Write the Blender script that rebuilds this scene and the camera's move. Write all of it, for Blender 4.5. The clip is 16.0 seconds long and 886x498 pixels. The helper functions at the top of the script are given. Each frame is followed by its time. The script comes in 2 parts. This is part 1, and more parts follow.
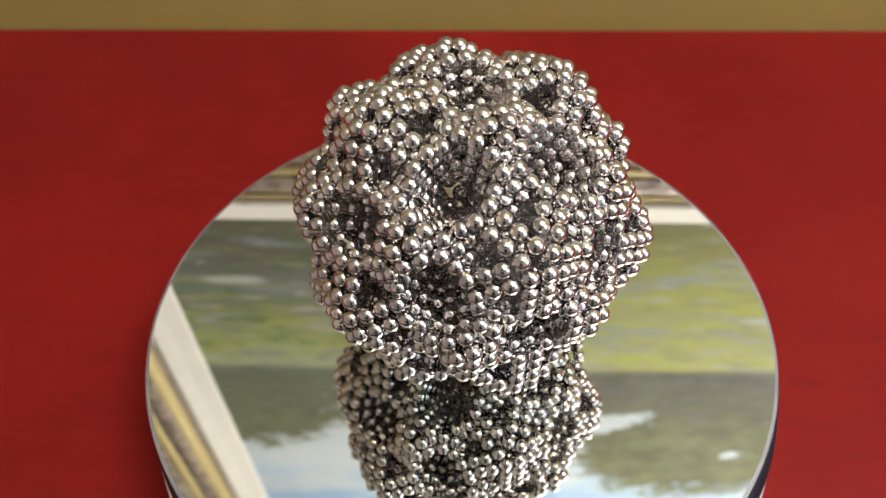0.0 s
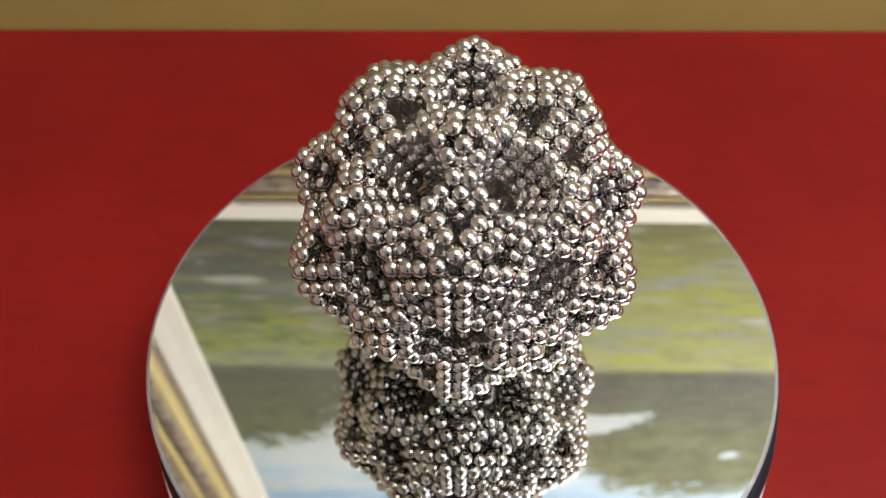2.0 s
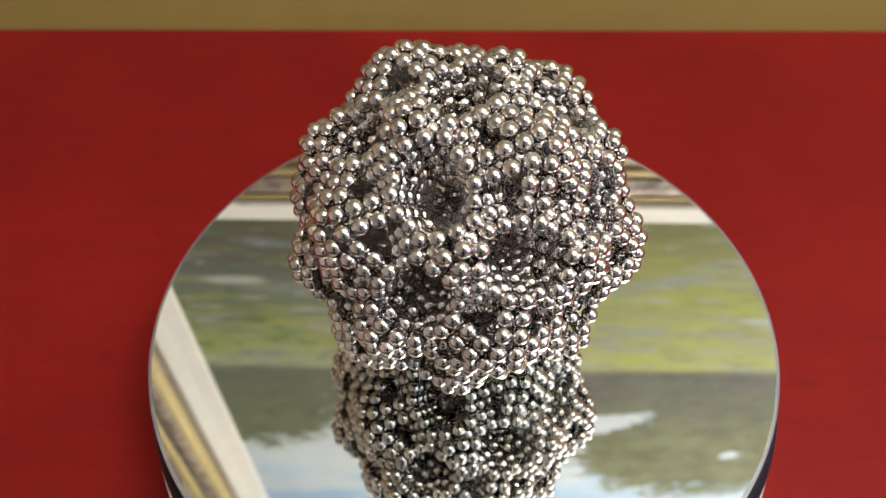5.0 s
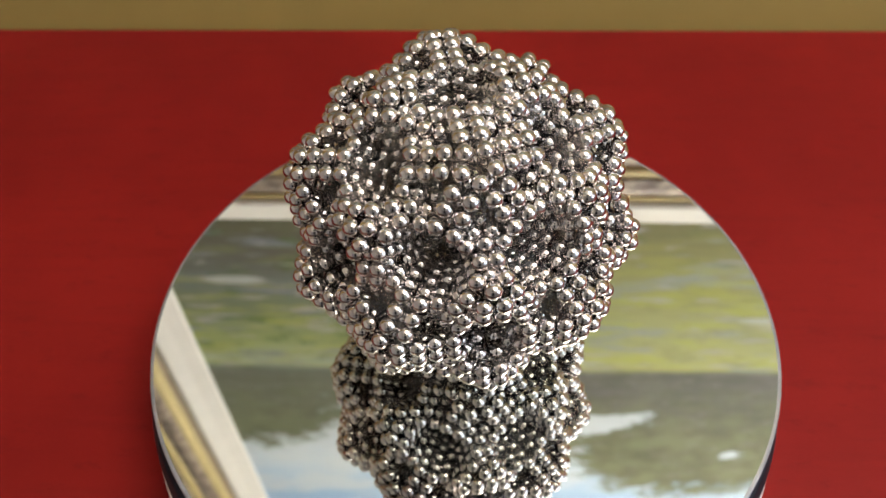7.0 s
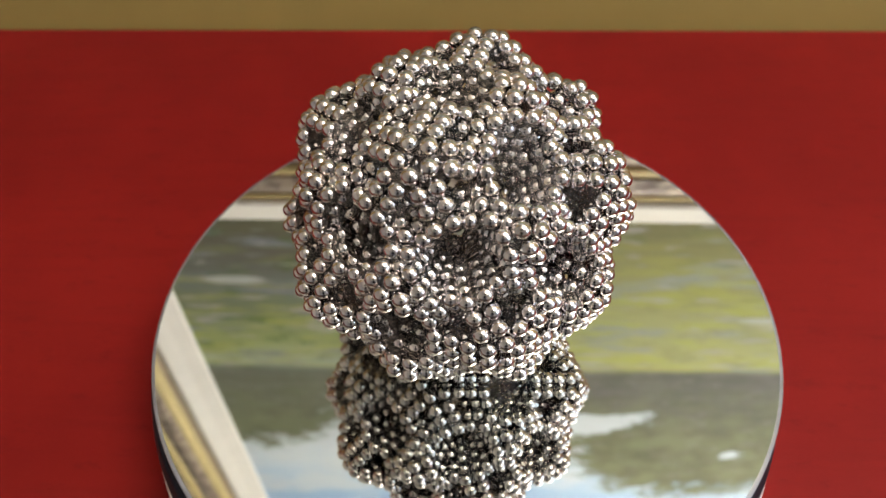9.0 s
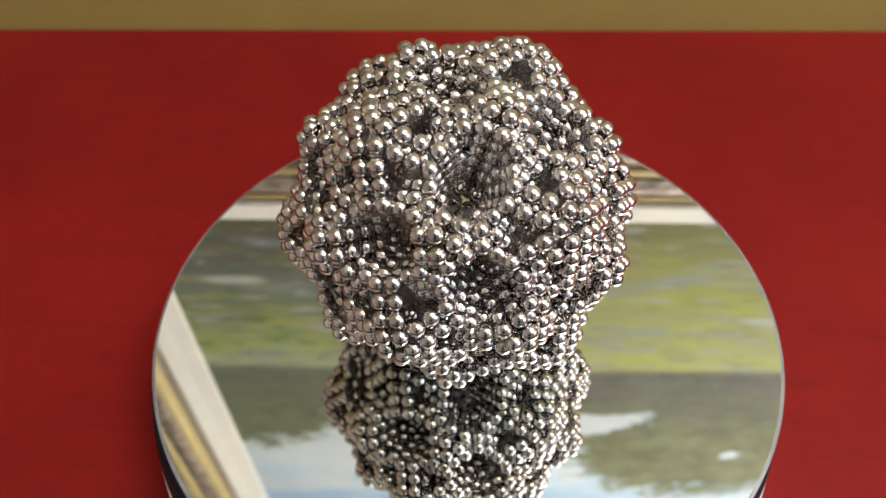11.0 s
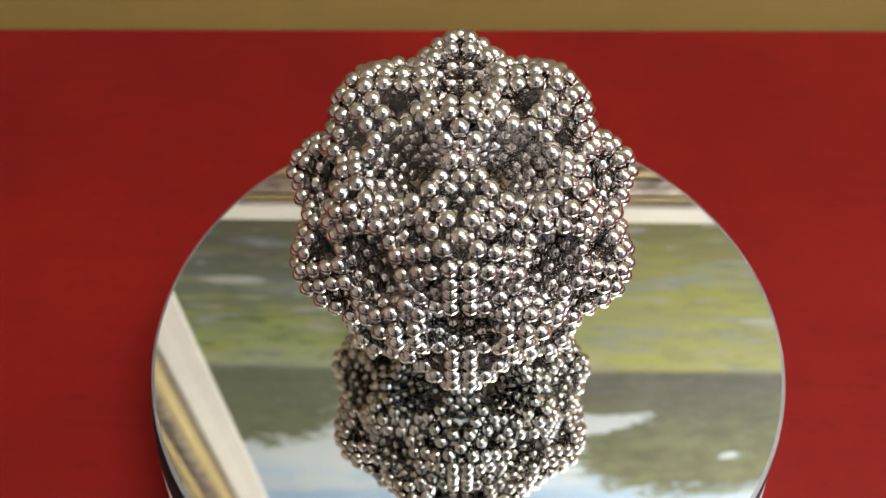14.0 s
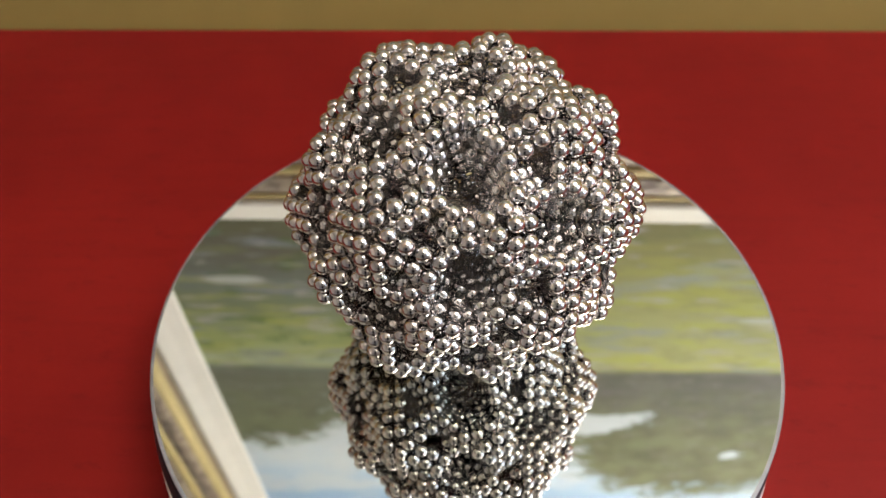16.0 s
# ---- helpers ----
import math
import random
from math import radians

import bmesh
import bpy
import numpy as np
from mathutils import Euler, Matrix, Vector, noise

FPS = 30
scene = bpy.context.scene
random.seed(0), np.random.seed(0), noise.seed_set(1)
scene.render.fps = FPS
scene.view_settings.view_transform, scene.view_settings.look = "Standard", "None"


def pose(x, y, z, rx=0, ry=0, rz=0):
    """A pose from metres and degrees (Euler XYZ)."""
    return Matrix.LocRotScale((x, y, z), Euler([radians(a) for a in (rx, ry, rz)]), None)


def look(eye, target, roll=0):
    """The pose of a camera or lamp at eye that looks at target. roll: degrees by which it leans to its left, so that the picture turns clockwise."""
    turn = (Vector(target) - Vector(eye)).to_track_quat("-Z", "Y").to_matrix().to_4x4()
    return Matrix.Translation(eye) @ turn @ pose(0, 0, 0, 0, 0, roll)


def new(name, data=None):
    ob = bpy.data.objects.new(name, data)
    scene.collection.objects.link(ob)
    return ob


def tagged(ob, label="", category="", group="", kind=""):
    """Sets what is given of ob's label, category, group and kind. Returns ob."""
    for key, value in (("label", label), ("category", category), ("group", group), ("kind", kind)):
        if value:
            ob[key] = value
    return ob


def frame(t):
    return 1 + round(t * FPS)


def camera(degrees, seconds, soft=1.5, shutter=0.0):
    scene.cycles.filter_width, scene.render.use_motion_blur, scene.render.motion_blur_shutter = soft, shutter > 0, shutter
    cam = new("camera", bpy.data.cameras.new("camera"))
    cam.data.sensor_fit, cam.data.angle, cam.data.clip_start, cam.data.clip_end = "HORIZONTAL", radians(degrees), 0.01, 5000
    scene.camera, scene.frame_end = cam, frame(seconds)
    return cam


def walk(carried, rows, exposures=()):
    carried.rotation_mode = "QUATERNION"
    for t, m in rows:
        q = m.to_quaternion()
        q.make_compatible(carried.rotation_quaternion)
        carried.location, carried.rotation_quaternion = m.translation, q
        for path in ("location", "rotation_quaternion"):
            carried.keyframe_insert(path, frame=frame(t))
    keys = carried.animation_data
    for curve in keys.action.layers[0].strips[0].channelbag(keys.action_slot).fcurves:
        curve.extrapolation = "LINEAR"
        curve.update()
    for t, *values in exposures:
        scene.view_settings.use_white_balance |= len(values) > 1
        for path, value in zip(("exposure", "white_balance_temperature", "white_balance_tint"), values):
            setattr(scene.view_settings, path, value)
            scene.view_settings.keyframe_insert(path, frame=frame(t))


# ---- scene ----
cam = camera(62.47, 16.0, soft=1.5)
cam.data.dof.use_dof, cam.data.dof.focus_distance, cam.data.dof.aperture_fstop = True, 0.205, 12.0
S = 5.0 / 4.38                             # the balls are 5 mm across
EYE = Vector((0.0, -0.14504 * S, 0.19138 * S))
VIEW = Matrix.Translation(EYE) @ pose(0, 0, 0, 0, 0, 2.382) @ pose(0, 0, 0, 90 - 47.827) @ pose(0, 0, 0, 0, 0, -1.182)
walk(cam, [(0.0, VIEW), (16.0, VIEW)], [(0.0, 0.55), (2.0, 0.55), (6.5, 0.47), (16.0, 0.47)])

# turn of the platter in degrees, by time
TURNS = [(0.0, 0.00), (0.5, -1.24), (1.0, -4.93), (1.5, -12.68), (2.0, -24.81), (2.5, -39.39), (3.0, -42.27), (3.5, -51.20),
         (4.0, -60.91), (4.2, -61.13), (6.3, -92.78), (6.5, -96.89), (7.0, -99.91), (7.5, -111.44), (8.0, -113.42), (8.5, -121.83),
         (9.0, -129.86), (9.2, -129.87), (11.3, -162.47), (11.5, -163.52), (12.0, -175.78), (12.5, -178.10), (13.0, -189.37),
         (13.5, -196.18), (14.0, -200.74), (14.5, -210.36), (15.0, -212.88), (15.5, -220.21), (16.0, -230.94)]

# ---- light ----
world = bpy.data.worlds.new("room_air")
scene.world = world
world.use_nodes = True
world.node_tree.nodes["Background"].inputs[0].default_value = (0.7, 0.82, 1.0, 1)
world.node_tree.nodes["Background"].inputs[1].default_value = 1.0


def area(name, eye, target, sx, sy, watts, colour):
    data = bpy.data.lights.new(name, "AREA")
    data.shape, data.size, data.size_y, data.energy, data.color = "RECTANGLE", sx, sy, watts, colour
    ob = new(name, data)
    ob.matrix_world = look(eye, target)
    return ob


area("ceiling_lamp_light", (0.70, -0.36, 1.30), (0.70, -0.36, 0.0), 0.66, 0.66, 12, (1.0, 0.965, 0.93))
# added upward fill to brighten the ceiling; not a known lamp
area("ceiling_fill_light", (0.70, -0.36, 1.35), (0.70, -0.36, 2.0), 0.64, 0.64, 32, (1.0, 0.965, 0.93))

area("window_daylight", (1.925, -0.9, 0.675), (0.0, -0.9, 0.4), 0.95, 0.95, 14, (0.58, 0.76, 1.0))


# ---- materials ----
class Nodes:
    """Short calls for one node material."""

    def __init__(self, name, rough=0.5, metal=0.0):
        self.mat = bpy.data.materials.new(name)
        self.mat.use_nodes = True
        self.tree = self.mat.node_tree
        self.bsdf = self.tree.nodes["Principled BSDF"]
        self.bsdf.inputs["Roughness"].default_value = rough
        self.bsdf.inputs["Metallic"].default_value = metal
        self.where = self.tree.nodes.new("ShaderNodeTexCoord").outputs["Object"]

    def put(self, socket, value):
        if isinstance(value, bpy.types.NodeSocket):
            self.tree.links.new(value, socket)
        elif isinstance(value, tuple) and len(value) == 3 and socket.type == "RGBA":
            socket.default_value = (*value, 1)
        else:
            socket.default_value = value

    def math(self, op, a, b=0.0, c=0.0, clamp=False):
        n = self.tree.nodes.new("ShaderNodeMath")
        n.operation, n.use_clamp = op, clamp
        for socket, value in zip(n.inputs, (a, b, c)):
            self.put(socket, value)
        return n.outputs[0]

    def axis(self, k):
        n = self.tree.nodes.new("ShaderNodeSeparateXYZ")
        self.put(n.inputs[0], self.where)
        return n.outputs[k]

    def noise(self, scale, stretch=(1, 1, 1), detail=4.0, rough=0.55, shift=(0, 0, 0)):
        m = self.tree.nodes.new("ShaderNodeMapping")
        m.inputs["Scale"].default_value, m.inputs["Location"].default_value = stretch, shift
        self.put(m.inputs["Vector"], self.where)
        n = self.tree.nodes.new("ShaderNodeTexNoise")
        n.inputs["Scale"].default_value, n.inputs["Detail"].default_value, n.inputs["Roughness"].default_value = scale, detail, rough
        self.put(n.inputs["Vector"], m.outputs[0])
        return n.outputs["Fac"]

    def ramp(self, fac, stops):
        n = self.tree.nodes.new("ShaderNodeValToRGB")
        while len(n.color_ramp.elements) < len(stops):
            n.color_ramp.elements.new(0.5)
        for el, (at, colour) in zip(n.color_ramp.elements, stops):
            el.position, el.color = at, (*colour, 1)
        self.put(n.inputs[0], fac)
        return n.outputs[0]

    def step(self, value, low, high):
        n = self.tree.nodes.new("ShaderNodeMapRange")
        n.interpolation_type = "SMOOTHSTEP"
        for socket, v in zip(n.inputs, (value, low, high)):
            self.put(socket, v)
        return n.outputs[0]

    def mix(self, fac, a, b):
        n = self.tree.nodes.new("ShaderNodeMix")
        n.data_type = "RGBA"
        self.put(n.inputs[0], fac)
        self.put(n.inputs[6], a)
        self.put(n.inputs[7], b)
        return n.outputs[2]

    def colour(self, value):
        self.put(self.bsdf.inputs["Base Color"], value)
        return self

    def rough(self, value):
        self.put(self.bsdf.inputs["Roughness"], value)
        return self

    def bump(self, height, strength, distance):
        n = self.tree.nodes.new("ShaderNodeBump")
        n.inputs["Strength"].default_value, n.inputs["Distance"].default_value = strength, distance
        self.put(n.inputs["Height"], height)
        self.put(self.bsdf.inputs["Normal"], n.outputs[0])
        return self


def plain(name, colour, rough=0.5, metal=0.0, wear=0.12, scale=60.0):
    """Paint, metal or plastic with faint mottling and uneven gloss."""
    n = Nodes(name, rough, metal)
    dark = tuple(c * (1 - wear) for c in colour)
    light = tuple(min(1.0, c * (1 + wear)) for c in colour)
    n.colour(n.mix(n.noise(scale), dark, light))
    n.rough(n.math("MULTIPLY_ADD", n.noise(scale * 2.7), 0.2 * rough, 0.9 * rough))
    return n.mat


def red_lacquer():
    n = Nodes("red_tabletop", 0.5)
    grain = n.noise(9.0, (1.0, 14.0, 1.0), 6.0, 0.65)
    fine = n.noise(420.0, (1.0, 3.0, 1.0), 3.0)
    fleck = n.noise(70.0, (1.0, 2.4, 1.0), 5.0, 0.7, (3, 5, 0))
    cloud = n.noise(7.0, detail=5.0)
    base = n.mix(n.step(cloud, 0.3, 0.72), (0.170, 0.0080, 0.0072), (0.224, 0.0108, 0.0090))
    base = n.mix(n.math("MULTIPLY", n.step(grain, 0.45, 0.7), 0.22), base, (0.132, 0.0070, 0.0068))
    base = n.mix(n.math("MULTIPLY", n.step(fleck, 0.54, 0.70), 0.4), base, (0.125, 0.0065, 0.0065))
    n.colour(n.mix(n.math("MULTIPLY", n.step(fine, 0.55, 0.75), 0.15), base, (0.27, 0.02, 0.015)))
    n.rough(n.math("MULTIPLY_ADD", fine, 0.15, 0.42))
    n.bsdf.inputs["Specular IOR Level"].default_value = 0.10
    return n.bump(fine, 0.25, 0.0004).mat


def oil_landscape():
    """Meadow and pond below, trees on the horizon, pale sky, all in horizontal strokes."""
    n = Nodes("oil_landscape", 0.6)
    n.bsdf.inputs["Specular IOR Level"].default_value = 0.08
    x, z = n.axis(0), n.axis(2)
    stroke = n.noise(7.0, (1.0, 1.0, 6.0), 5.0, 0.6)
    dab = n.noise(15.0, (1.0, 1.0, 4.2), 5.0, 0.6, (3, 0, 1))
    blot = n.noise(19.0, (1.0, 1.0, 1.3), 5.0, 0.62, (0, 0, 7))
    fine = n.noise(160.0, (1.0, 1.0, 2.5), 3.0)
    streak = n.noise(11.0, (1.0, 1.0, 5.0), 5.0, 0.62, (4, 0, 3))
    thin = n.noise(24.0, (1.0, 1.0, 4.0), 4.0, 0.6, (8, 0, 1))
    level = n.math("MULTIPLY_ADD", z, 1 / 0.26, -0.277 / 0.26)
    level = n.math("ADD", level, n.math("MULTIPLY_ADD", stroke, 0.26, -0.13))
    east = n.step(x, -0.12, 0.22)
    west_side = n.ramp(level, [(0.0, (0.125, 0.118, 0.075)), (0.2, (0.135, 0.13, 0.10)), (0.36, (0.165, 0.18, 0.15)), (0.52, (0.18, 0.20, 0.115)),
                               (0.66, (0.24, 0.27, 0.12)), (0.8, (0.28, 0.315, 0.125)), (0.9, (0.32, 0.36, 0.24)), (1.0, (0.36, 0.40, 0.30))])
    east_side = n.ramp(level, [(0.0, (0.21, 0.19, 0.085)), (0.25, (0.30, 0.29, 0.105)), (0.5, (0.335, 0.335, 0.125)), (0.75, (0.37, 0.375, 0.15)), (1.0, (0.43, 0.42, 0.13))])
    meadow = n.mix(east, west_side, east_side)
    lilac = n.mix(east, (0.23, 0.235, 0.27), (0.29, 0.325, 0.29))
    meadow = n.mix(n.math("MULTIPLY", n.step(streak, 0.50, 0.66), 0.75), meadow, lilac)
    meadow = n.mix(n.math("MULTIPLY", n.step(n.noise(13.0, (1, 1, 2.0), 5.0, 0.65, (9, 0, 4)), 0.51, 0.64), n.math("MULTIPLY_ADD", east, -0.55, 0.8)), meadow, (0.095, 0.14, 0.055))
    meadow = n.mix(n.math("MULTIPLY", n.step(n.noise(12.0, (1, 1, 5.0), 4.0, 0.6, (1, 0, 14)), 0.47, 0.62), n.math("MULTIPLY", n.step(level, -0.1, 0.6), n.math("MULTIPLY_ADD", east, 0.3, 0.35))), meadow, (0.42, 0.43, 0.075))
    meadow = n.mix(n.math("MULTIPLY", n.step(thin, 0.58, 0.72), 0.4), meadow, (0.13, 0.145, 0.07))
    meadow = n.mix(n.math("MULTIPLY", n.step(n.noise(16.0, (1, 1, 5.0), 4.0, 0.6, (6, 0, 9)), 0.56, 0.68), 0.65), meadow, (0.42, 0.40, 0.37))

    def oval(cx, cz, rx, rz):
        u = n.math("DIVIDE", n.math("SUBTRACT", x, cx), rx)
        v = n.math("DIVIDE", n.math("SUBTRACT", z, cz), rz)
        return n.math("SUBTRACT", 1.0, n.math("SQRT", n.math("ADD", n.math("MULTIPLY", u, u), n.math("MULTIPLY", v, v))))

    for cx, cz, w in ((-0.242, 0.369, 0.042), (-0.122, 0.36, 0.030), (0.34, 0.43, 0.05)):
        meadow = n.mix(n.math("MULTIPLY", n.step(n.math("ADD", oval(cx, cz, w, 0.009), n.math("MULTIPLY_ADD", dab, 1.2, -0.6)), 0.0, 0.5), 0.7), meadow, (0.50, 0.50, 0.46))
    sky = n.ramp(n.math("ADD", z, n.math("MULTIPLY_ADD", stroke, 0.12, -0.06)),
                 [(0.55, (0.48, 0.53, 0.54)), (0.70, (0.58, 0.63, 0.65)), (0.78, (0.57, 0.65, 0.71)), (0.86, (0.40, 0.55, 0.72)), (0.95, (0.32, 0.47, 0.68))])
    sky = n.mix(n.math("MULTIPLY", n.step(n.noise(8.0, (1, 1, 2.0), 5.0, 0.6, (5, 0, 2)), 0.48, 0.66), 0.7), sky, (0.64, 0.67, 0.67))
    depth = n.step(n.math("MULTIPLY_ADD", blot, 0.16, z), 0.60, 0.80)
    trees = n.mix(depth, n.mix(n.step(dab, 0.35, 0.65), (0.098, 0.100, 0.072), (0.130, 0.122, 0.106)), n.mix(n.step(blot, 0.35, 0.65), (0.098, 0.106, 0.047), (0.165, 0.173, 0.083)))
    trees = n.mix(n.math("MULTIPLY", n.step(n.noise(40.0, (1, 1, 1.6), 4.0, 0.6, (7, 0, 3)), 0.52, 0.68), 0.35), trees, (0.225, 0.20, 0.17))
    trees = n.mix(n.math("MULTIPLY", n.step(x, 0.10, -0.15), 0.4), trees, (0.19, 0.205, 0.135))
    crown = n.math("MAXIMUM", oval(-0.30, 0.585, 0.175, 0.150), n.math("MAXIMUM", oval(0.335, 0.71, 0.190, 0.165), n.math("MAXIMUM", oval(0.37, 0.58, 0.19, 0.16), oval(0.17, 0.60, 0.11, 0.06))))
    crown = n.math("MAXIMUM", crown, n.math("MULTIPLY_ADD", z, -9.0, 5.15))
    crown = n.math("ADD", crown, n.math("MULTIPLY_ADD", blot, 0.9, -0.45))
    rags = n.noise(46.0, (1, 1, 1.6), 4.0, 0.65, (2, 0, 5))
    for cx, cz, rx, rz, rag, depth in ((0.172, 0.655, 0.105, 0.028, 3.4, 0.48), (0.371, 0.743, 0.028, 0.017, 3.2, 0.8)):
        gap = n.step(n.math("ADD", oval(cx, cz, rx, rz), n.math("MULTIPLY_ADD", rags, rag, -0.5 * rag)), -0.5, 0.8)
        crown = n.math("SUBTRACT", crown, n.math("MULTIPLY", gap, depth))
    crown = n.math("ADD", crown, n.math("MULTIPLY_ADD", rags, 0.6, -0.3))
    upper = n.mix(n.step(crown, -0.14, 0.16), sky, trees)
    horizon = n.math("ADD", z, n.math("MULTIPLY_ADD", stroke, 0.02, -0.01))
    paint = n.mix(n.step(horizon, 0.524, 0.540), meadow, upper)
    n.colour(n.mix(n.math("MULTIPLY", n.step(fine, 0.5, 0.8), 0.10), paint, (0.4, 0.4, 0.36)))
    return n.bump(n.math("ADD", fine, dab), 0.35, 0.0015).mat


def carved_band():
    n = Nodes("dark_gilt_band", 0.5, 0.3)
    knots = n.noise(55.0, detail=3.0)
    n.colour(n.mix(n.step(knots, 0.38, 0.62), (0.17, 0.125, 0.10), (0.36, 0.29, 0.22)))
    return n.bump(knots, 0.8, 0.004).mat


def nickel():
    n = Nodes("nickel_plate", 0.07, 1.0)
    n.colour(n.mix(n.noise(900.0), (0.59, 0.553, 0.535), (0.66, 0.619, 0.598)))
    smear = n.noise(500.0, detail=3.0)
    return n.rough(n.math("MULTIPLY_ADD", smear, 0.05, 0.025)).mat


def silvered():
    n = Nodes("silvered_glass", 0.01, 1.0)
    dust = n.step(n.noise(260.0, detail=6.0, rough=0.7), 0.62, 0.85)
    n.colour(n.mix(dust, (0.87, 0.885, 0.835), (0.80, 0.82, 0.78)))
    return n.rough(n.math("MULTIPLY_ADD", dust, 0.03, 0.008)).mat


M_red = red_lacquer()
M_wall = plain("olive_beige_paint", (0.40, 0.262, 0.070), 0.85, 0.0, 0.06, 14.0)
M_pale = plain("off_white_paint", (0.65, 0.635, 0.65), 0.85, 0.0, 0.04, 9.0)
M_warm = plain("warm_white_paint", (0.80, 0.745, 0.66), 0.85, 0.0, 0.04, 9.0)
M_ceiling = plain("ceiling_paint", (0.82, 0.79, 0.71), 0.9, 0.0, 0.03, 9.0)
M_floor = plain("floor_wood", (0.12, 0.075, 0.045), 0.5, 0.0, 0.25, 12.0)
M_mirror = silvered()
M_edge = plain("ground_glass_edge", (0.38, 0.39, 0.42), 0.25, 0.5, 0.2, 200.0)
M_black = plain("black_plastic", (0.010, 0.010, 0.015), 0.6)
M_black.node_tree.nodes["Principled BSDF"].inputs["Specular IOR Level"].default_value = 0.15
M_white = plain("white_plastic", (0.78, 0.74, 0.70), 0.5)
M_steel = nickel()
M_cream = plain("cream_liner", (0.66, 0.625, 0.56), 0.7, 0.0, 0.08, 45.0)
M_gold = plain("gilt_wood", (0.44, 0.34, 0.14), 0.55, 0.12, 0.22, 70.0)
M_groove = plain("brown_groove", (0.27, 0.20, 0.12), 0.6, 0.0, 0.2, 80.0)
M_carved = carved_band()
M_paint = oil_landscape()


# ---- meshes ----
def part(name, bm, mat, parent=None, label=""):
    me = bpy.data.meshes.new(name)
    bm.to_mesh(me)
    bm.free()
    me.materials.append(mat)
    ob = new(name, me)
    if parent:
        ob.parent = parent
    if label:
        tagged(ob, label)
    return ob


def box(x0, x1, y0, y1, z0, z1, bevel=0.0):
    bm = bmesh.new()
    bmesh.ops.create_cube(bm, size=1)
    for v in bm.verts:
        v.co = ((x0, x1)[v.co.x > 0], (y0, y1)[v.co.y > 0], (z0, z1)[v.co.z > 0])
    if bevel:
        bmesh.ops.bevel(bm, geom=bm.edges[:], offset=bevel, segments=2, affect="EDGES", profile=0.7)
    return bm


def lathe(profile, steps=160):
    bm = bmesh.new()
    rings = []
    for r, z in profile:
        rings.append([bm.verts.new((r * math.cos(2 * math.pi * k / steps), r * math.sin(2 * math.pi * k / steps), z)) for k in range(steps)])
    for a, b in zip(rings, rings[1:]):
        for k in range(steps):
            f = bm.faces.new((a[k], a[(k + 1) % steps], b[(k + 1) % steps], b[k]))
            f.smooth = True
    bm.faces.new(list(reversed(rings[0])))
    bm.faces.new(rings[-1])
    bmesh.ops.recalc_face_normals(bm, faces=bm.faces[:])
    return bm


TABLE_Z = -0.040
WALL_Y = 0.335                             # the painting's canvas lies 15 mm before it
CANVAS_Y = 0.3196

# ---- room ----
tagged(part("wall_north", box(-1.7, 1.9, WALL_Y, WALL_Y + 0.12, -0.79, 1.7), M_wall), "olive beige painted wall behind the table", "wall", kind="structure")
tagged(part("wall_west", box(-1.82, -1.7, -3.12, WALL_Y + 0.12, -0.79, 1.7), M_warm), "warm white painted wall", "wall", kind="structure")
WY0, WY1, WZ0, WZ1 = -1.45, -0.35, 0.15, 1.20


def joined(*pieces):
    bm = bmesh.new()
    for piece in pieces:
        me = bpy.data.meshes.new("piece")
        piece.to_mesh(me)
        piece.free()
        bm.from_mesh(me)
        bpy.data.meshes.remove(me)
    return bm


tagged(part("wall_east", joined(box(1.9, 2.02, -3.12, WY0, -0.79, 1.7), box(1.9, 2.02, WY1, WALL_Y + 0.12, -0.79, 1.7),
                                box(1.9, 2.02, WY0, WY1, -0.79, WZ0), box(1.9, 2.02, WY0, WY1, WZ1, 1.7)), M_pale), "off-white painted wall with a window", "wall", kind="structure")
tagged(part("wall_south", box(-1.7, 1.9, -3.12, -3.0, -0.79, 1.7), M_pale), "off-white painted wall", "wall", kind="structure")


def window_in(name, label, m, w, h):
    """A framed opening w wide and h high; m carries its lower left corner, its outside along +y."""
    top = new(name)
    top.matrix_world = m
    tagged(top, label, "window", kind="structure")
    part("window_frame", joined(box(0, 0.05, 0.03, 0.08, 0, h), box(w - 0.05, w, 0.03, 0.08, 0, h), box(0.05, w - 0.05, 0.03, 0.08, 0, 0.05),
                                box(0.05, w - 0.05, 0.03, 0.08, h - 0.05, h), box(w / 2 - 0.025, w / 2 + 0.025, 0.034, 0.076, 0.05, h - 0.05)), M_white, top)
    part("window_sill", box(-0.03, w + 0.03, -0.06, 0.03, -0.03, -0.002, 0.004), M_white, top)


window_in("window_1", "white framed window letting in cool daylight", pose(1.9, WY1, WZ0, 0, 0, -90), WY1 - WY0, WZ1 - WZ0)
tagged(part("ceiling", box(-1.82, 2.02, -3.12, WALL_Y + 0.12, 1.7, 1.8), M_ceiling), "cream painted ceiling", "ceiling", kind="structure")
tagged(part("floor", box(-1.82, 2.02, -3.12, WALL_Y + 0.12, -0.87, -0.79), M_floor), "brown wooden floor", "floor", kind="structure")

# ---- table ----
table = new("table")
tagged(table, "red table with a smooth satin top beside the wall", "table")
part("tabletop", box(-0.75, 0.75, -0.145, 0.2625, TABLE_Z - 0.03, TABLE_Z, 0.0025), M_red, table)
for x in (-0.68, 0.68):
    for y in (-0.09, 0.2):
        part("leg", box(x - 0.03, x + 0.03, y - 0.03, y + 0.03, -0.79, TABLE_Z - 0.03, 0.003), M_red, table)

# ---- turntable ----
R = 0.10025 * S
OFF = Matrix.Translation((-0.0010 * S, 0, 0))


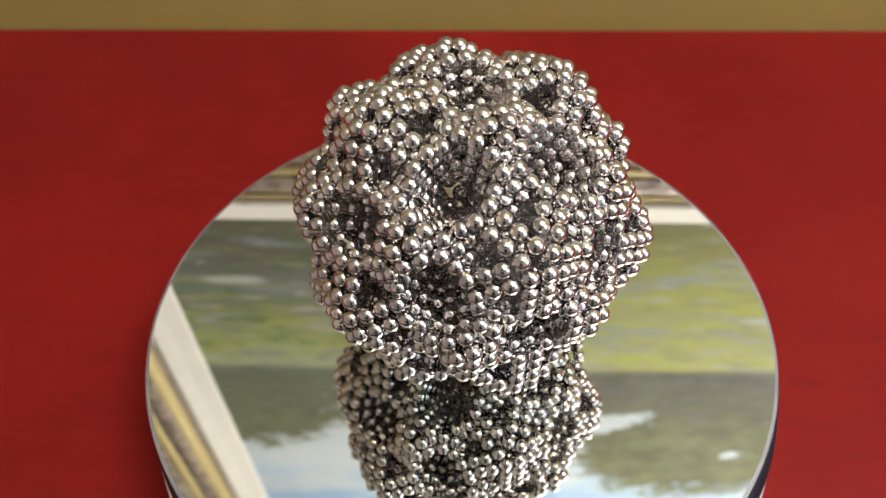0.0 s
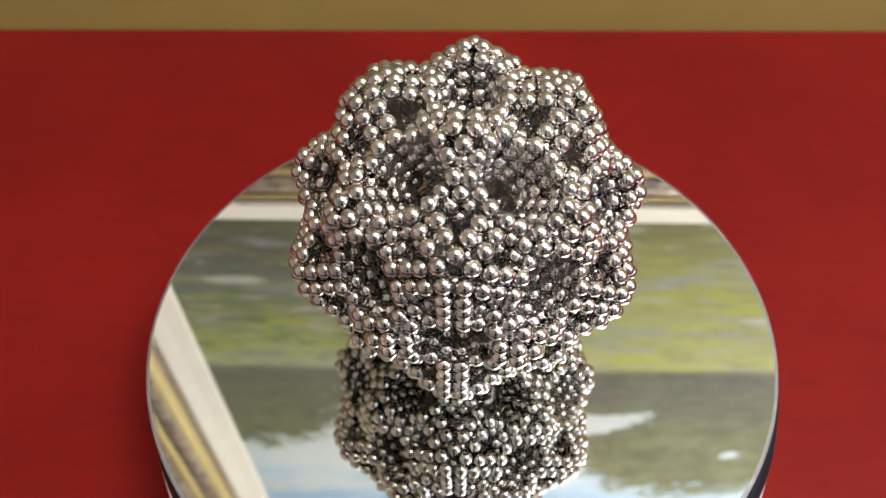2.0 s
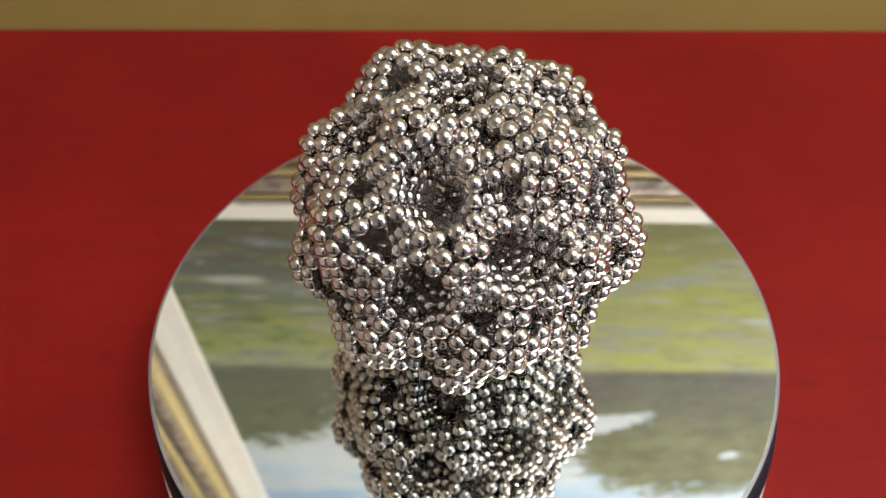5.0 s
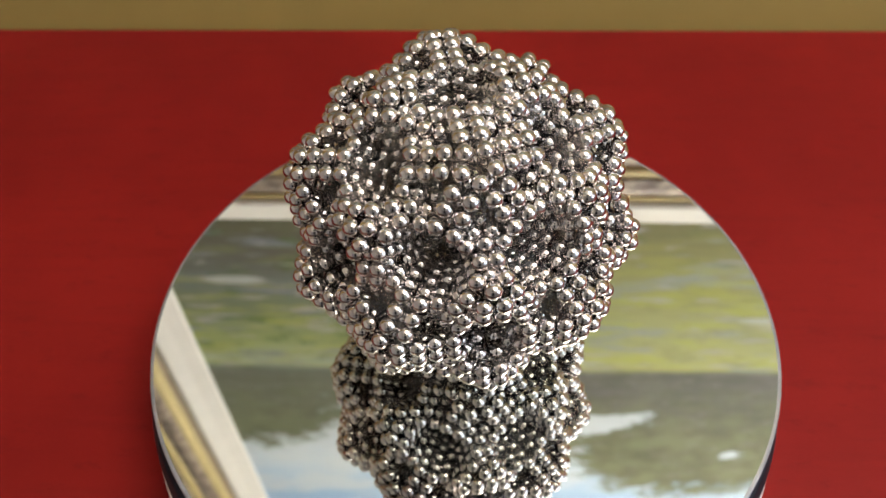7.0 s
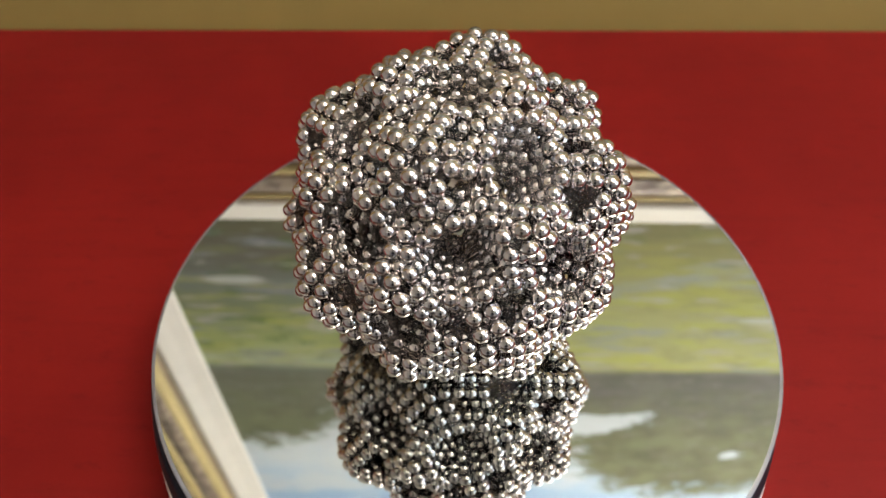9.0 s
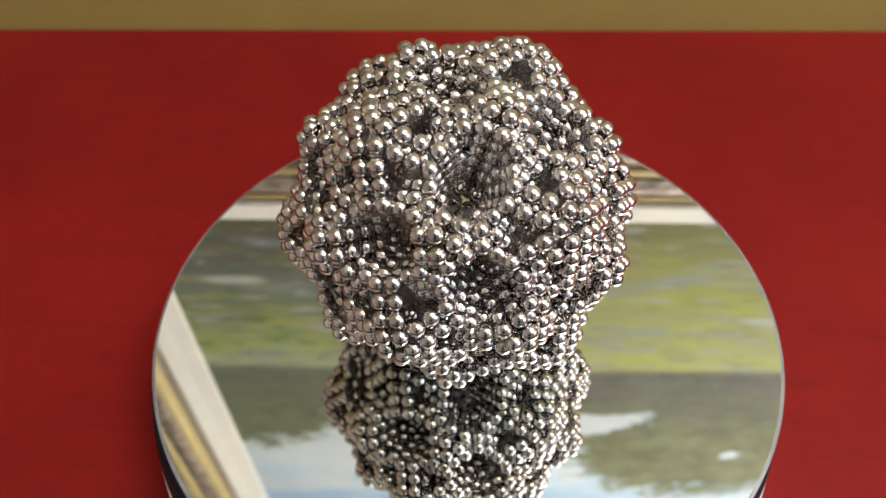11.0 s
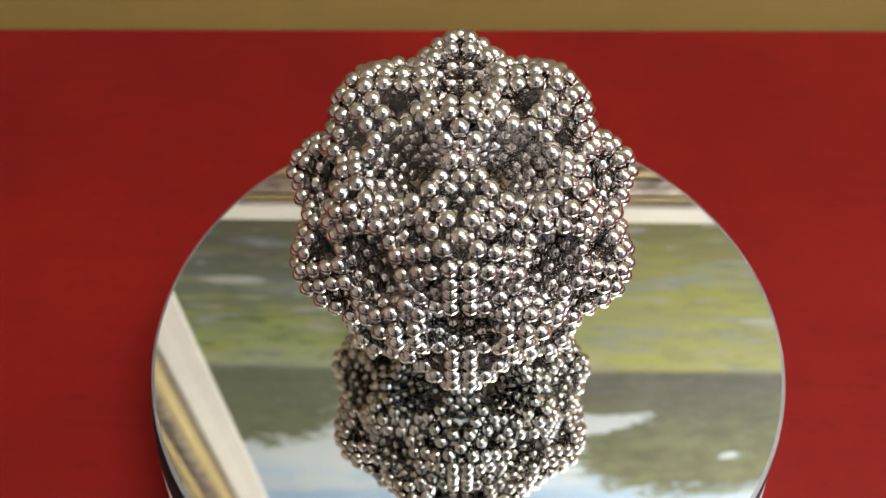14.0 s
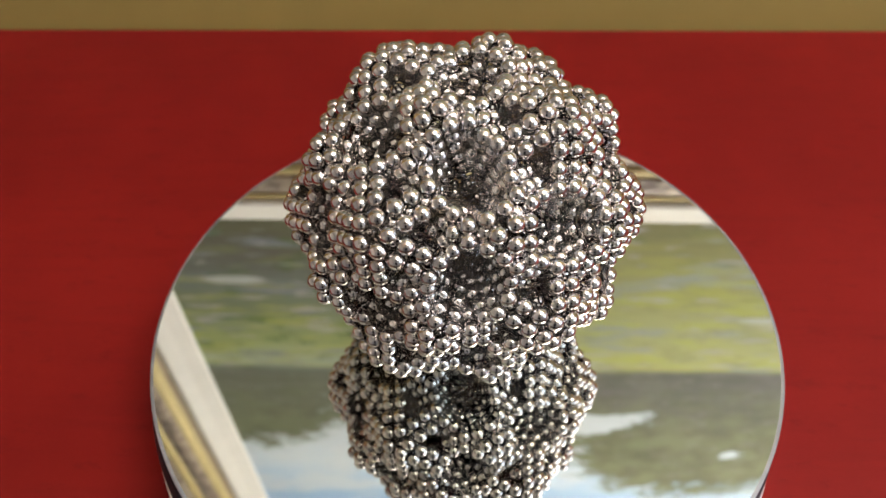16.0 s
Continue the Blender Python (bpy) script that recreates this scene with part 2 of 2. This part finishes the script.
def shifted(bm):
    bmesh.ops.transform(bm, matrix=OFF, verts=bm.verts[:])
    return bm


turntable = new("turntable")
turntable.location = (-0.00017 * S, 0.00195 * S, 0)
tagged(turntable, "round mirror-topped display turntable on the red table", "turntable")
part("base", lathe([(R * 1.040, TABLE_Z), (R * 1.046, TABLE_Z + 0.002), (R * 1.046, -0.028), (R * 1.042, -0.0262), (R * 1.0, -0.0255)]), M_white, turntable, "white plastic base")
platter = part("platter", lathe([(R * 1.022, -0.025), (R * 1.028, -0.0235), (R * 1.028, -0.0152), (R * 1.012, -0.0085), (R * 1.002, -0.0046), (R * 0.98, -0.0042)]), M_black, turntable, "black plastic platter")
edge = part("glass_edge", shifted(lathe([(R * 0.998, -0.0039), (R, -0.0034), (R, -0.0007), (R * 0.9975, -0.0002), (R * 0.9885, -0.0001)])), M_edge, platter, "pale ground glass edge")
mirror = part("mirror", shifted(lathe([(R * 0.985, -0.0020), (R * 0.988, 0.0)])), M_mirror, platter, "clear mirror disc")

# ---- painting ----
PX0, PX1, PZ0, PZ1 = -0.311, 0.525, 0.276, 0.936


def frame_band(profile):
    """A mitred band round the canvas: profile of (distance outward, height above the canvas)."""
    bm = bmesh.new()
    rings = []
    for out, up in profile:
        rings.append([bm.verts.new((x, CANVAS_Y - up, z)) for x, z in
                      ((PX0 - out, PZ0 - out), (PX1 + out, PZ0 - out), (PX1 + out, PZ1 + out), (PX0 - out, PZ1 + out))])
    for p, q in zip(rings, rings[1:] + rings[:1]):
        for k in range(4):
            bm.faces.new((p[k], p[(k + 1) % 4], q[(k + 1) % 4], q[k]))
    bmesh.ops.recalc_face_normals(bm, faces=bm.faces[:])
    return bm


painting = new("painting")
tagged(painting, "landscape oil painting in a cream and gilt frame on the wall", "painting")
part("canvas", box(PX0 - 0.004, PX1 + 0.004, CANVAS_Y, CANVAS_Y + 0.012, PZ0 - 0.004, PZ1 + 0.004), M_paint, painting, "oil landscape of meadow, trees and pale sky")
part("liner", frame_band([(0.0, 0.0005), (0.002, 0.004), (0.018, 0.010), (0.034, 0.018), (0.038, 0.017), (0.038, -0.012), (0.0, -0.001)]), M_cream, painting, "cream painted liner")
part("groove", frame_band([(0.038, 0.014), (0.042, 0.0145), (0.0475, 0.018), (0.0475, -0.012), (0.038, -0.012)]), M_groove, painting, "brown groove")
part("gilt_moulding", frame_band([(0.0475, 0.019), (0.049, 0.0235), (0.052, 0.0265), (0.055, 0.028), (0.0575, 0.0275), (0.0575, -0.012), (0.0475, -0.012)]), M_gold, painting, "gilt inner moulding")
part("carved_band", frame_band([(0.0575, 0.0255), (0.061, 0.028), (0.069, 0.030), (0.078, 0.0295), (0.081, 0.027), (0.081, -0.012), (0.0575, -0.012)]), M_carved, painting, "dark carved band")
part("outer_moulding", frame_band([(0.081, 0.028), (0.085, 0.031), (0.090, 0.0315), (0.093, 0.030), (0.093, -0.012), (0.081, -0.012)]), M_gold, painting, "gilt outer moulding")
part("outer_edge", frame_band([(0.093, 0.028), (0.104, 0.033), (0.124, 0.035), (0.134, 0.030), (0.138, 0.018), (0.138, -0.012), (0.093, -0.012)]), M_carved, painting, "dark carved outer edge")

# ---- ceiling lamp ----
lamp = new("ceiling_lamp")
tagged(lamp, "square white ceiling lamp", "lamp")
part("bowl_frame", box(0.36, 1.04, -0.70, -0.02, 1.312, 1.338, 0.006), M_white, lamp)
part("rod", lathe([(0.008, 1.338), (0.008, 1.69)], 16), M_white, lamp).location = (0.70, -0.36, 0)
part("ceiling_rose", lathe([(0.03, 1.672), (0.06, 1.69), (0.06, 1.6995)], 32), M_white, lamp).location = (0.70, -0.36, 0)

# ---- camera and an added stand, seen only as the dark spot in the balls ----
stand = new("compact_camera")
stand.matrix_world = VIEW
tagged(stand, "black compact camera on an added black stand on the floor", "camera")
part("body", box(-0.055, 0.055, -0.032, 0.032, 0.028, 0.055, 0.005), M_black, stand)
part("lens_barrel", lathe([(0.026, 0.031), (0.026, 0.016), (0.022, 0.013)], 48), M_black, stand)


def rod(a, b, r):
    bm = bmesh.new()
    bmesh.ops.create_cone(bm, cap_ends=True, segments=12, radius1=r, radius2=r * 0.8, depth=(b - a).length)
    bmesh.ops.transform(bm, matrix=Matrix.Translation((a + b) / 2) @ (b - a).to_track_quat("Z", "Y").to_matrix().to_4x4(), verts=bm.verts[:])
    return bm


INTO = VIEW.inverted()
NECK = EYE + Vector((0, -0.035, -0.095))


def upright(bm):
    bmesh.ops.transform(bm, matrix=INTO, verts=bm.verts[:])
    return bm


# added black blocks and rods in place of the dark figure behind the camera
part("dark_spot_block", upright(joined(box(-0.035, 0.035, NECK.y - 0.05, NECK.y, NECK.z - 0.01, NECK.z + 0.045, 0.006),
                                   box(-0.05, 0.05, NECK.y - 0.055, NECK.y - 0.002, NECK.z - 0.06, NECK.z - 0.012, 0.01))), M_black, stand, "black blocks added for the dark spot in the balls")
part("column", rod(INTO @ (NECK + Vector((0, -0.028, -0.055))), INTO @ (NECK + Vector((0, -0.028, -0.45))), 0.014), M_black, stand)
for x, y in ((-0.30, -0.30), (0.30, -0.30), (0.0, -0.75)):
    part("added_leg", rod(INTO @ (NECK + Vector((x * 0.1, -0.03, -0.10))), INTO @ Vector((x, y, -0.787)), 0.016), M_black, stand)

# ---- sculpture ----
# Balls in icosahedral order: seeds in one of the 120 mirror cells, in survey millimetres.
# z is a two-fold axis (a crater), (0, -1, phi) a five-fold hub, x-z holds the three-fold hub.
PHI = (1 + 5 ** 0.5) / 2
AX5 = [Vector(v).normalized() for v in
       [(0, a, b * PHI) for a in (1, -1) for b in (1, -1)] + [(a, b * PHI, 0) for a in (1, -1) for b in (1, -1)] + [(b * PHI, 0, a) for a in (1, -1) for b in (1, -1)]]


def near(a, b):
    return 0.4 < AX5[a].dot(AX5[b]) < 0.5


def columns(i, j, k):
    return Matrix((AX5[i], AX5[j], AX5[k])).transposed()


TRIPLES = [(i, j, k) for i in range(12) for j in range(12) for k in range(12) if near(i, j) and near(j, k) and near(i, k)]
BASE = columns(*TRIPLES[0]).inverted()
GROUP = [columns(*t) @ BASE for t in TRIPLES]
HUB5 = Vector((0, -1, PHI)).normalized()
HUB3 = Vector((0.35682, 0, 0.93417))
SIDE = HUB5.cross(HUB3).normalized()

OUT = (HUB3 - HUB5 * HUB3.dot(HUB5)).normalized()


def on_ridge(v):
    v = Vector(v)
    return v - SIDE * v.dot(SIDE)


ARMS = [on_ridge((2.30, -22.52, 42.46)), Vector((2.21, -17.95, 43.01)), Vector((2.23, -13.70, 42.51))]
SHELL = [Vector((2.28, -9.22, 42.65)), Vector((9.94, -6.45, 42.40)), Vector((5.64, -7.77, 41.14)), on_ridge((9.15, -9.97, 40.08)),
         Vector((11.23, -2.25, 43.67)), on_ridge((15.49, -2.29, 44.26)), on_ridge((13.15, -4.07, 41.02))]
# the first two seeds are added plugs that stop light coming through the hubs
UNDER = [HUB5 * 38.0, HUB3 * 39.5, HUB5 * 37.0 + OUT * 9.5, HUB5 * 36.2 + OUT * 15.2, HUB5 * 34.6 + OUT * 12.4 + SIDE * 2.2, Vector((0, -15.95, 39.6)), Vector((0, -11.55, 39.6)), Vector((0, -20.3, 39.4)), HUB5 * 38.4 + OUT * 12.6 + SIDE * 2.2]
# the last seed is added deep down to block light through opposite craters
CRATER = [Vector(v) for v in (
    (2.2, -8.15, 38.6), (2.2, -6.95, 34.4), (2.2, -5.8, 30.2), (2.2, -5.3, 25.9),
    (10.0, -2.25, 39.5), (8.5, -2.2, 35.4), (7.0, -2.2, 31.3), (5.5, -2.2, 27.2),
    (5.5, -6.9, 37.2), (9.2, -5.6, 37.6), (5.6, -4.8, 33.2), (4.9, -4.2, 28.9), (2.2, -2.2, 18.5))]


def orbit(v):
    found = []
    for g in GROUP:
        p = g @ v
        if all((p - q).length > 0.5 for q in found):
            found.append(p)
    return found


def ball_mesh(name, detail):
    bm = bmesh.new()
    bmesh.ops.create_icosphere(bm, subdivisions=detail, radius=0.0025)
    for f in bm.faces:
        f.smooth = True
    me = bpy.data.meshes.new(name)
    bm.to_mesh(me)
    bm.free()
    me.materials.append(M_steel)
    return me


SEAT = Matrix(((-0.35969, -0.93288, 0.01904), (0.93281, -0.36000, -0.01638), (0.02214, 0.01187, 0.99968))).to_4x4()
SEAT.translation = Vector((1.140, -1.075, 46.446))
rng = random.Random(5)


def seat(p):
    return (SEAT @ p) * (S / 1000) + Vector([rng.gauss(0, 0.00005) for _ in range(3)])


sculpture = new("magnet_ball_sculpture")
tagged(sculpture, "hollow crater-pitted sculpture of silver magnet balls standing on a mirror", "sculpture")
one = ball_mesh("ball", 4)
for v in ARMS:
    for p in orbit(v):
        ob = new("ball", one)
        ob.parent = sculpture
        ob.location = seat(p)

verts, faces = [], []
for seeds, detail in ((SHELL, 4), (UNDER, 3), (CRATER, 3)):
    shape = ball_mesh("shape", detail)
    co = np.empty(len(shape.vertices) * 3)
    shape.vertices.foreach_get("co", co)
    co = co.reshape(-1, 3)
    tri = np.array([tuple(f.vertices) for f in shape.polygons])
    for v in seeds:
        for p in orbit(v):
            faces.append(tri + sum(len(x) for x in verts))
            verts.append(co + np.array(seat(p)))
    bpy.data.meshes.remove(shape)
rest = bpy.data.meshes.new("ball_shell")
rest.from_pydata(np.concatenate(verts).tolist(), [], np.concatenate(faces).tolist())
rest.polygons.foreach_set("use_smooth", [True] * len(rest.polygons))
rest.materials.append(M_steel)
shell = new("ball_shell", rest)
shell.parent = sculpture
tagged(shell, "touching silver balls between the hubs", kind="stuff")


def motions():
    turn = [(t, pose(0, 0, 0, 0, 0, a)) for t, a in TURNS]
    walk(platter, turn)
    walk(sculpture, turn)


motions()
